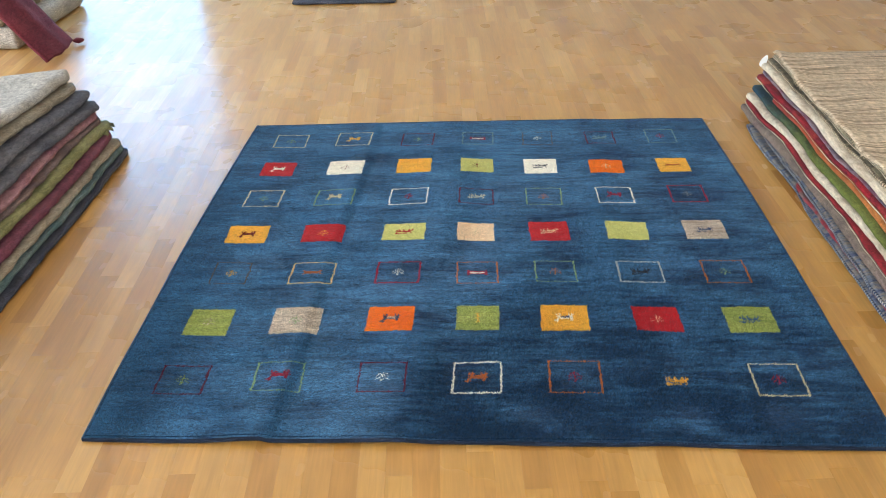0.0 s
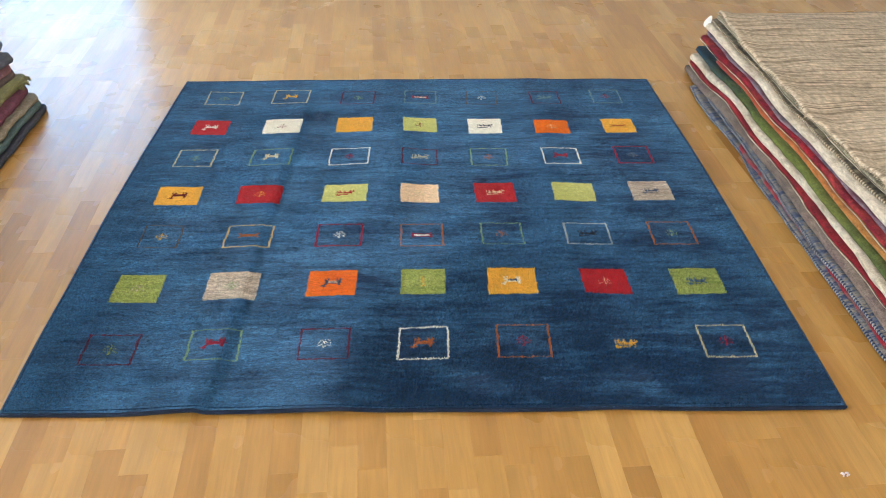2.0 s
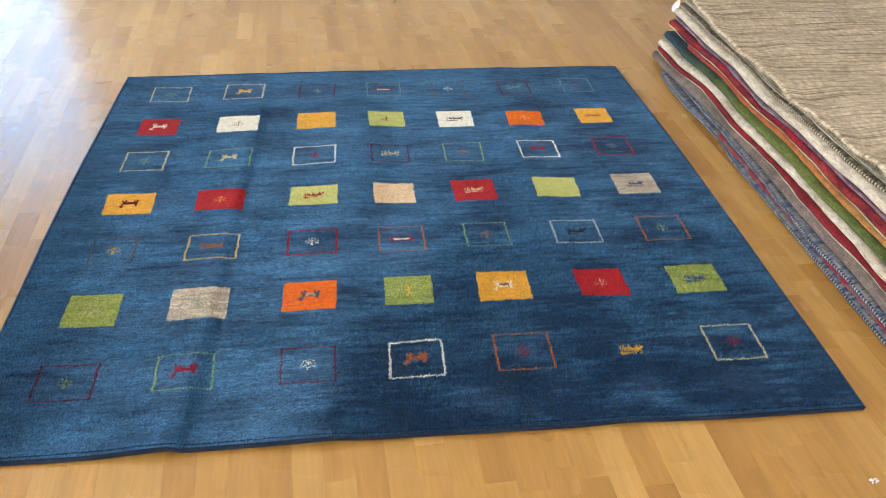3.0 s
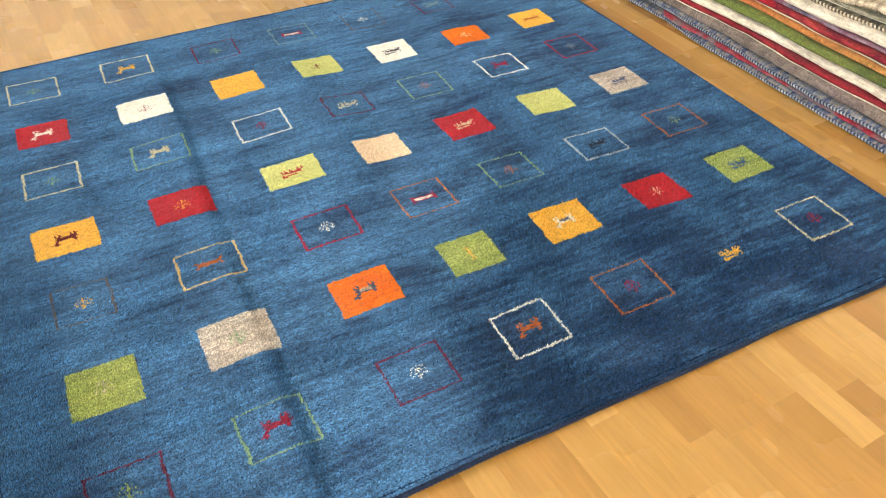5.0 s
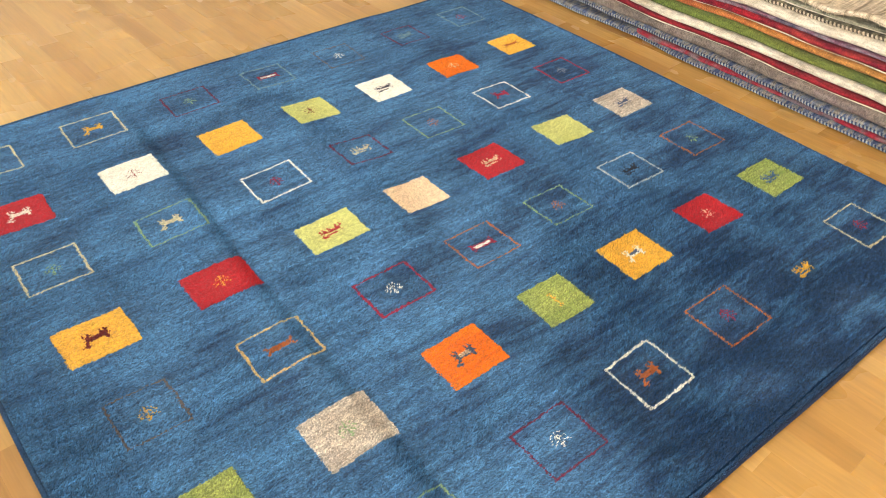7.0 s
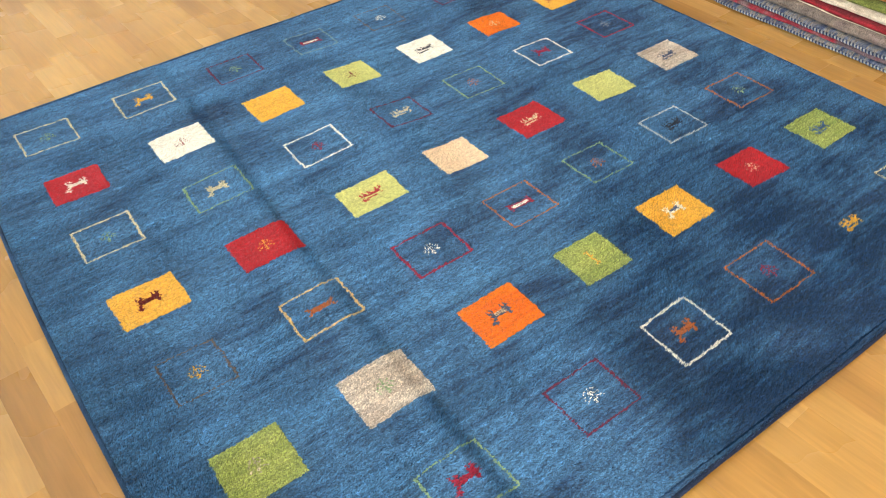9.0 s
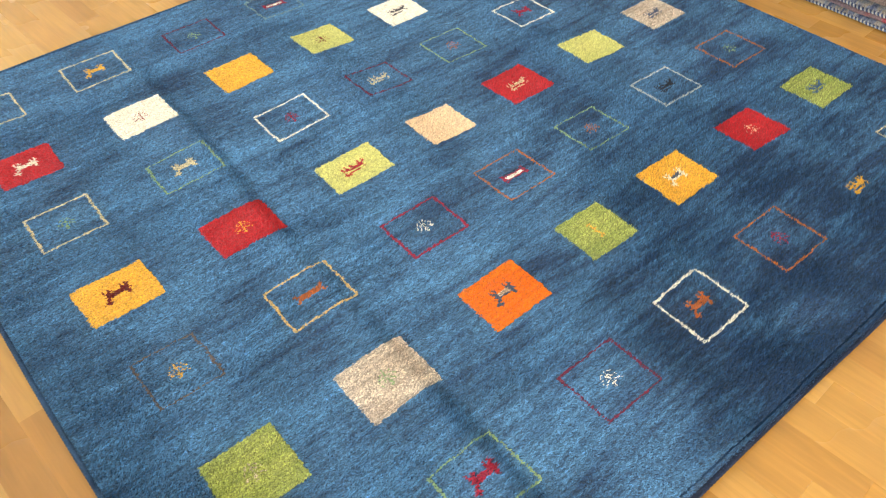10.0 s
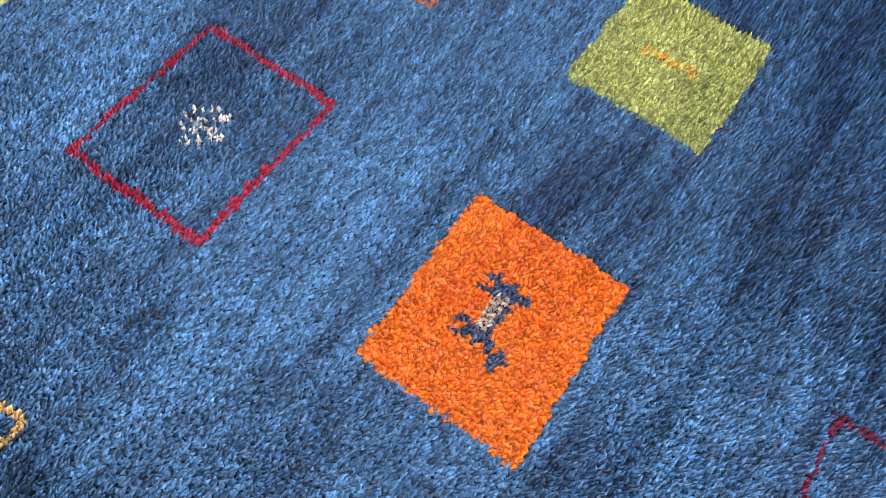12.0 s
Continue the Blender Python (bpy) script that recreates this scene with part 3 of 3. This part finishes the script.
def stitches(path, step, radius, out):
    """Overcast stitches along an edge: small plump wraps, as two meshes in turn."""
    r = np.random.RandomState(int(abs(path[0, 0]) * 1e4) % 9999)
    pts = along(path, step)
    a = np.linspace(0, 2 * np.pi, 7)[:-1]
    sets = ([], [])
    for i, p in enumerate(pts):
        w = step * 0.52
        rings = []
        for s, k in ((-1, 0.45), (-0.45, 1.0), (0.45, 1.0), (1, 0.45)):
            rr = radius * k * r.uniform(0.9, 1.1)
            rings.append(np.stack([p[0] + out * 0.003 + rr * np.cos(a), np.full(6, p[1] + s * w) + rr * 0.5 * np.sin(a), p[2] + rr * np.sin(a)], -1))
        sets[i % 2].append(np.concatenate(rings))
    made = []
    for s in sets:
        n = len(s)
        q = [(k * 6 + j, k * 6 + (j + 1) % 6, k * 6 + 6 + (j + 1) % 6, k * 6 + 6 + j) for k in range(3) for j in range(6)]
        f = (np.arange(n) * 24)[:, None, None] + np.array(q)[None]
        made.append(mesh_of("stitch", np.concatenate(s), f.reshape(-1, 4)))
    return made


def fringe(path, step, length, radius, out, seed, droop=0.6):
    """A row of short strands that leave an edge and droop."""
    r = np.random.RandomState(seed)
    vs, fs, n = [], [], 0
    for p in along(path, step):
        ln = length * r.uniform(0.6, 1.2)
        sway = r.uniform(-0.5, 0.5)
        s = np.linspace(0, 1, 5)
        pts = np.stack([p[0] + out * (ln * s * (1 - 0.35 * s) - 0.004), p[1] + ln * sway * s, p[2] + ln * (0.25 * s - droop * s * s)], -1)
        v, f = cord(pts, radius * (1 - 0.5 * s), 4)
        vs.append(v)
        fs.append(f + n)
        n += len(v)
    return mesh_of("fringe", np.concatenate(vs), np.concatenate(fs))


C_BLUEGREY = cloth("blue_grey_kilim", ((0.04, 0.06, 0.12), (0.12, 0.14, 0.18), (0.24, 0.21, 0.17), (0.05, 0.07, 0.12)), 14, (1, 4, 1))
C_CRIMSON = cloth("crimson_felt", ((0.13, 0.09, 0.10), (0.28, 0.014, 0.028), (0.16, 0.10, 0.10)), 7, (1, 1.5, 1))
C_TAUPE = cloth("taupe_wool", ((0.12, 0.095, 0.08), (0.20, 0.155, 0.125), (0.15, 0.11, 0.10)), 7)
C_DARKRED = cloth("dark_red_wool", ((0.16, 0.010, 0.018), (0.28, 0.018, 0.024)), 9)
C_CREAM = cloth("cream_wool", ((0.46, 0.37, 0.27), (0.58, 0.49, 0.37), (0.64, 0.555, 0.43)), 9, contrast=0.22)
C_GREEN = cloth("green_banded_wool", ((0.015, 0.05, 0.08), (0.05, 0.075, 0.03), (0.11, 0.14, 0.03), (0.13, 0.15, 0.035), (0.05, 0.075, 0.025)), 12, (1, 1, 1), run=(2.0, 0.2))
C_ORANGE = cloth("orange_gold_wool", ((0.20, 0.02, 0.03), (0.34, 0.07, 0.03), (0.42, 0.15, 0.04), (0.38, 0.18, 0.05)), 12, (1, 1, 1), run=(1.9, 0.3))
C_RED = cloth("bright_red_wool", ((0.30, 0.012, 0.020), (0.16, 0.010, 0.020), (0.34, 0.035, 0.032)), 9)
C_MAUVE = cloth("mauve_wool", ((0.08, 0.06, 0.09), (0.24, 0.17, 0.19), (0.17, 0.06, 0.09), (0.20, 0.15, 0.18)), 7)
C_OLIVEDARK = cloth("dark_olive_weave", ((0.05, 0.04, 0.028), (0.10, 0.085, 0.055), (0.20, 0.17, 0.11)), 16, (1, 3, 1))
C_SAGE = cloth("sage_weave", ((0.14, 0.125, 0.085), (0.26, 0.235, 0.16), (0.34, 0.30, 0.21)), 10)
C_BEIGE = cloth("undyed_beige_weave", ((0.27, 0.20, 0.13), (0.52, 0.40, 0.275), (0.60, 0.475, 0.335), (0.67, 0.54, 0.385)), 3.2, (0.8, 34, 1), 190, (0.12, 1.6, 1), 0.005, 0.26)
C_BEIGEYARN = cloth("beige_yarn", ((0.46, 0.36, 0.24), (0.60, 0.50, 0.36)), 20)
C_DARKYARN = cloth("navy_yarn", ((0.02, 0.035, 0.08), (0.05, 0.08, 0.15)), 30)
C_PALEYARN = cloth("pale_yarn", ((0.20, 0.22, 0.24), (0.40, 0.40, 0.38)), 30)
C_BROWNYARN = cloth("brown_yarn", ((0.07, 0.055, 0.04), (0.16, 0.13, 0.09)), 30)
LABEL_WHITE = plain("white_card", (0.84, 0.84, 0.82), 0.5, 60, 0.02)


def heap_wave(x, y, z):
    k = np.clip(z / 0.28, 0, 1)
    sink = np.clip((y - 1.45) / 0.45, 0, 1)
    sink = sink * sink * (3 - 2 * sink) * (z > 0.05) * 0.052 * np.clip(1 - (z - 0.054) / 0.24, 0, 1)
    return k * (0.010 * np.sin(2 * np.pi * (y - 0.25) / 1.35) + 0.004 * np.sin(2 * np.pi * y / 0.47 + x)) - sink


def top_wave(x, y, z):
    """The topmost rug lifts in soft waves along its free edge."""
    return heap_wave(x, y, z) + np.exp(-np.clip(x - 1.27, 0, 2) / 0.16) * (0.008 * np.sin(2 * np.pi * (y + 0.15) / 0.62) + 0.004 * np.sin(2 * np.pi * y / 0.19) + 0.006) + 0.004 * np.sin(2 * np.pi * (y + 0.5 * x) / 0.36) - 0.011 * np.exp(-((x - 1.35) / 0.05) ** 2)


# from the floor up: material, thickness, how far the edge stands back, where the far end lies, edge finish, label
HEAP = (
    (C_BLUEGREY, 0.018, 0.006, 1.86, "stitch", "blue-white flat-woven rug with stitched edge under a stack", 0.0),
    (C_CRIMSON, 0.016, 0.014, 1.30, "", "folded crimson wool rug in a stack", 0.0),
    (C_BLUEGREY, 0.020, 0.016, 1.66, "stitch", "grey-blue knitted rug with stitched edge in a stack", 0.0),
    (C_TAUPE, 0.036, 0.012, 2.03, "", "thick taupe wool rug folded in a stack", 0.0),
    (C_DARKRED, 0.014, 0.034, 2.02, "line", "dark red wool rug folded in a stack", 0.0),
    (C_CREAM, 0.028, 0.036, 2.02, "", "cream wool rug with a soft rounded fold in a stack", 0.0),
    (C_GREEN, 0.026, 0.046, 2.03, "", "green and teal banded wool rug folded in a stack", 0.0),
    (C_ORANGE, 0.021, 0.062, 1.80, "", "orange and gold wool rug folded in a stack", 0.0),
    (C_RED, 0.020, 0.068, 2.02, "line", "bright red wool rug folded in a stack", 0.0),
    (C_MAUVE, 0.011, 0.078, 2.02, "", "mauve-grey wool rug folded in a stack", 0.0),
    (C_CREAM, 0.030, 0.080, 2.02, "", "white wool rug with a plump fold in a stack", 0.0),
    (C_OLIVEDARK, 0.012, 0.106, 2.03, "ladder", "dark olive woven rug with a laddered overcast edge in a stack", 0.0),
    (C_SAGE, 0.009, 0.122, 2.03, "line", "sage-green woven rug with a pale selvedge in a stack", 0.0),
    (C_BEIGE, 0.016, 0.114, 2.02, "fringe", "undyed beige woven rug with short fringe topping a stack", 0.0050),
)
z = 0.0
slope = -0.035
for i, (mat, thick, inset, yfar, finish, label, rip) in enumerate(HEAP):
    x0 = 1.150 + inset
    ob, path = slab("folded_rug", mat, (x0, -0.25), (2.75, yfar), z, thick, 1, (top_wave if rip else heap_wave), 100 + 17 * i, ripple=rip)
    # the heap's edge runs out a little towards the near end
    for v in ob.data.vertices:
        v.co.x += slope * (v.co.y - 2.0) * 0.6
    path[:, 0] += slope * (path[:, 1] - 2.0) * 0.6
    tagged(ob, label, "rug", "rugs in the stack with the beige top")
    if finish == "stitch":
        a, b = stitches(path, 0.0054, thick * 0.24, -1)
        part("dark_stitching", a, C_DARKYARN, ob, "navy overcast stitches")
        part("pale_stitching", b, C_PALEYARN, ob, "off-white overcast stitches")
    elif finish == "fringe":
        part("fringe", fringe(path, 0.0045, 0.017, 0.0014, -1, 5), C_BEIGEYARN, ob, "short beige yarn fringe")
    elif finish == "line":
        v, f = cord(path - np.array((0.003, 0, thick * 0.30)), 0.0013 + 0.0007 * np.sin(17 * path[:, 1]), 6)
        part("selvedge", mesh_of("selvedge", v, f), C_CREAM, ob, "thin off-white selvedge cord")
    elif finish == "ladder":
        a, b = stitches(path, 0.0062, thick * 0.42, -1)
        part("dark_stitching", a, C_BROWNYARN, ob, "dark brown overcast stitches")
        part("pale_stitching", b, C_BEIGEYARN, ob, "beige overcast stitches")
    z += thick

# a small paper label at the heap's far corner
bm = bmesh.new()
bmesh.ops.create_cone(bm, cap_ends=True, segments=18, radius1=1, radius2=1, depth=0.0012)
for v in bm.verts:
    v.co = (v.co.x * 0.013 * (1 - 0.3 * v.co.y), v.co.z, v.co.y * 0.028)
bmesh.ops.transform(bm, matrix=pose(1.236, 2.014, 0.236, -35, 18, -30), verts=bm.verts)
me = bpy.data.meshes.new("label_tag")
bm.to_mesh(me)
bm.free()
tagged(part("label_tag", me, LABEL_WHITE), "small white card label hanging at a stack of rugs", "label")


# ---- the heap of thick rugs beside the rug's other edge ----
L_PALE = cloth("pale_grey_wool", ((0.42, 0.39, 0.34), (0.56, 0.53, 0.47)), 8, depth=0.008)
L_SAND = cloth("sand_wool", ((0.34, 0.28, 0.20), (0.42, 0.36, 0.27)), 8, depth=0.008)
L_SLATE = cloth("slate_wool", ((0.11, 0.11, 0.13), (0.18, 0.175, 0.19)), 8, depth=0.008)
L_BROWN = cloth("brown_wool", ((0.15, 0.10, 0.09), (0.23, 0.16, 0.14)), 8, depth=0.008)
L_ROSE = cloth("rose_wool", ((0.30, 0.13, 0.15), (0.38, 0.20, 0.21)), 8, depth=0.008)
L_MOSS = cloth("moss_wool", ((0.24, 0.23, 0.09), (0.34, 0.32, 0.15)), 8, depth=0.008)
L_PLUM = cloth("plum_wool", ((0.19, 0.055, 0.085), (0.26, 0.09, 0.115)), 8, depth=0.008)
L_TEAL = cloth("teal_wool", ((0.09, 0.15, 0.15), (0.18, 0.23, 0.21)), 8, depth=0.008)
L_NIGHT = cloth("night_blue_wool", ((0.045, 0.05, 0.07), (0.08, 0.085, 0.11)), 8, depth=0.008)


def dome(x, y, z):
    k = np.clip(z / 0.30, 0, 1)
    return k * (0.045 * np.clip((1.75 - y) / 0.6, 0, 1) ** 0.8 - 0.012) + 0.004 * np.sin(9 * y + 14 * z)


LEFT = (
    (L_NIGHT, 0.024, 0.000, 1.640, "night-blue wool rug at the bottom of a stack"),
    (L_TEAL, 0.022, 0.014, 1.625, "grey-teal wool rug folded in a stack"),
    (L_SAND, 0.022, 0.030, 1.640, "sand-coloured wool rug folded in a stack"),
    (L_PLUM, 0.034, 0.046, 1.650, "plum wool rug folded in a stack"),
    (L_MOSS, 0.034, 0.072, 1.690, "moss-green wool rug with a tasselled end in a stack"),
    (L_BROWN, 0.020, 0.100, 1.690, "dark brown wool rug folded in a stack"),
    (L_ROSE, 0.024, 0.112, 1.690, "faded rose wool rug folded in a stack"),
    (L_SLATE, 0.034, 0.130, 1.740, "slate wool rug with a rolled fold in a stack"),
    (L_SLATE, 0.034, 0.165, 1.760, "charcoal wool rug with a rolled fold in a stack"),
    (L_SAND, 0.036, 0.215, 1.770, "sand-beige thick wool rug in a stack"),
    (L_PALE, 0.050, 0.240, 1.790, "pale grey fluffy wool rug on top of a stack"),
)
z = 0.0
for i, (mat, thick, inset, yfar, label) in enumerate(LEFT):
    ob, path = slab("thick_folded_rug", mat, (-2.75, -0.3), (-1.505 - inset, yfar + 0.045), z, thick, -1, dome, 400 + 19 * i, skew=0.30, rough=0.006, nx=40, round_=0.085)
    tagged(ob, label, "rug", "thick rugs in the stack with the pale top")
    if mat == L_MOSS:
        part("fringe", fringe(along(path, 0.01)[-14:], 0.008, 0.030, 0.004, 1, 12), L_MOSS, ob, "moss-green tassels")
    z += thick

# ---- the draped maroon rug, and the dark rug far behind ----
M_MAROON = cloth("maroon_weave", ((0.13, 0.022, 0.035), (0.20, 0.04, 0.055)), 6)
s = np.linspace(0, 1, 60)
w = np.linspace(-1, 1, 18)
gs, gw = np.meshgrid(s, w)
way = np.linspace(0, 1, 6)
cx = np.interp(gs, way, (-2.385, -2.46, -2.56, -2.68, -2.82, -3.30))
cz = np.interp(gs, way, (0.016, 0.10, 0.25, 0.42, 0.535, 0.545))
cy = 2.915 + 0.165 * gw + 0.01 * np.sin(7 * gs) + 0.02 * gs
top = np.stack([cx + 0.012 * np.cos(3 * gw) + 0.014, cy, cz + 0.004 * np.sin(9 * gw + 3 * gs) + 0.010], -1)
bot = top - np.array((0.012, 0.0, 0.014))
i = np.arange(gs.size).reshape(gs.shape)
q = np.stack([i[:-1, :-1], i[:-1, 1:], i[1:, 1:], i[1:, :-1]], -1).reshape(-1, 4)
ring = np.concatenate([i[0, :-1], i[:-1, -1], i[-1, :0:-1], i[:0:-1, 0]])
n = gs.size
rim = np.stack([ring, ring + n, np.roll(ring, -1) + n, np.roll(ring, -1)], -1)
drape = tagged(part("draped_rug", mesh_of("draped_rug", np.concatenate([top.reshape(-1, 3), bot.reshape(-1, 3)]), np.concatenate([q, q[:, ::-1] + n, rim])), M_MAROON), "maroon woven rug hanging down from a low stack to the floor", "rug")
v, f = cord(np.stack([np.linspace(-2.37, -2.33, 6), np.linspace(3.05, 3.10, 6), np.linspace(0.030, 0.022, 6)], -1), np.array((0.006, 0.012, 0.018, 0.016, 0.012, 0.006)), 6)
part("tassel", mesh_of("tassel", v, f), M_MAROON, drape, "maroon corner tassel")
z = 0.0
for i, (mat, thick) in enumerate(((L_PALE, 0.13), (L_SAND, 0.13), (L_ROSE, 0.13), (L_SAND, 0.13))):
    ob, path = slab("thick_folded_rug", mat, (-4.2, 2.98), (-2.66 - 0.06 * i, 3.9), z, thick, -1, lambda x, y, zz: 0 * x, 700 + i, ny=20, nx=12)
    tagged(ob, "pale folded wool rug in a low stack by the window", "rug", "rugs in the stack by the window")
    z += thick

ob, path = slab("dark_rug", L_NIGHT, (-1.24, 3.775), (-0.55, 4.9), 0.001, 0.016, 1, lambda x, y, zz: 0 * x, 801, ny=30, nx=20)
tagged(ob, "small dark blue rug lying flat on the parquet", "rug")

# lint and a crumb on the parquet
bm = bmesh.new()
r = random.Random(3)
for k in range(9):
    m = pose(0.935 + r.uniform(-0.007, 0.007), -0.196 + r.uniform(-0.005, 0.005), 0.003, r.uniform(0, 90), r.uniform(0, 90), r.uniform(0, 180)) @ Matrix.Diagonal((1, 0.5, 0.4, 1))
    bmesh.ops.create_icosphere(bm, subdivisions=1, radius=0.005, matrix=m)
me = bpy.data.meshes.new("lint")
bm.to_mesh(me)
bm.free()
tagged(part("lint", me, plain("lint_wool", (0.75, 0.66, 0.66), 0.95, 200, 0.1)), "small tuft of pale lint on the parquet", "lint")

# ---- parquet strips ----
WIDE = 0.0662
LENGTHS = (0.20, 0.26, 0.32, 0.38, 0.46, 0.56)


def strip_arrays(length, gap):
    a, b = WIDE / 2 - gap, length / 2 - gap
    v = [(sx * a, sy * b, h) for h in (-0.004, 0.0) for sx, sy in ((-1, -1), (1, -1), (1, 1), (-1, 1))]
    f = [(4, 5, 6, 7)] + [(i, (i + 1) % 4, 4 + (i + 1) % 4, 4 + i) for i in range(4)]
    return np.array(v), np.array(f)


STRIPS = [strip_arrays(ln, 0.00006) for ln in LENGTHS]
SHARED = [mesh_of("plank", v, f, False) for v, f in STRIPS]
for me in SHARED:
    me.materials.append(PLANK_SINGLE)
r = random.Random(11)
joined_v, joined_f, count, single = [], [], 0, 0
for row in range(int((X1 - X0) / WIDE) + 1):
    x = X0 + (row + 0.5) * WIDE
    y = Y0 - r.uniform(0, 0.5)
    while y < Y1:
        k = r.randrange(len(LENGTHS))
        cy = y + LENGTHS[k] / 2
        dz = r.uniform(-0.00003, 0.00003)
        close = (-1.35 < x < 1.30 and -0.42 < cy < 0.12) or (1.0 < x < 1.22 and 0.1 < cy < 1.6) or (-1.0 < x < 1.0 and 1.95 < cy < 2.45) or (-1.35 < x < -1.0 and 0.1 < cy < 1.7)
        m = ROOM @ pose(x, cy, dz)
        if close and single < 300:
            ob = new("plank", SHARED[k])
            ob.parent = floor
            ob.matrix_world = m
            single += 1
        else:
            v, f = STRIPS[k]
            mm = np.array(m)
            joined_v.append(v @ mm[:3, :3].T + mm[:3, 3])
            joined_f.append(f + count)
            count += len(v)
        y += LENGTHS[k]
tagged(part("parquet_strips", mesh_of("parquet_strips", np.concatenate(joined_v), np.concatenate(joined_f), False), PLANK_JOINED, floor), kind="stuff")
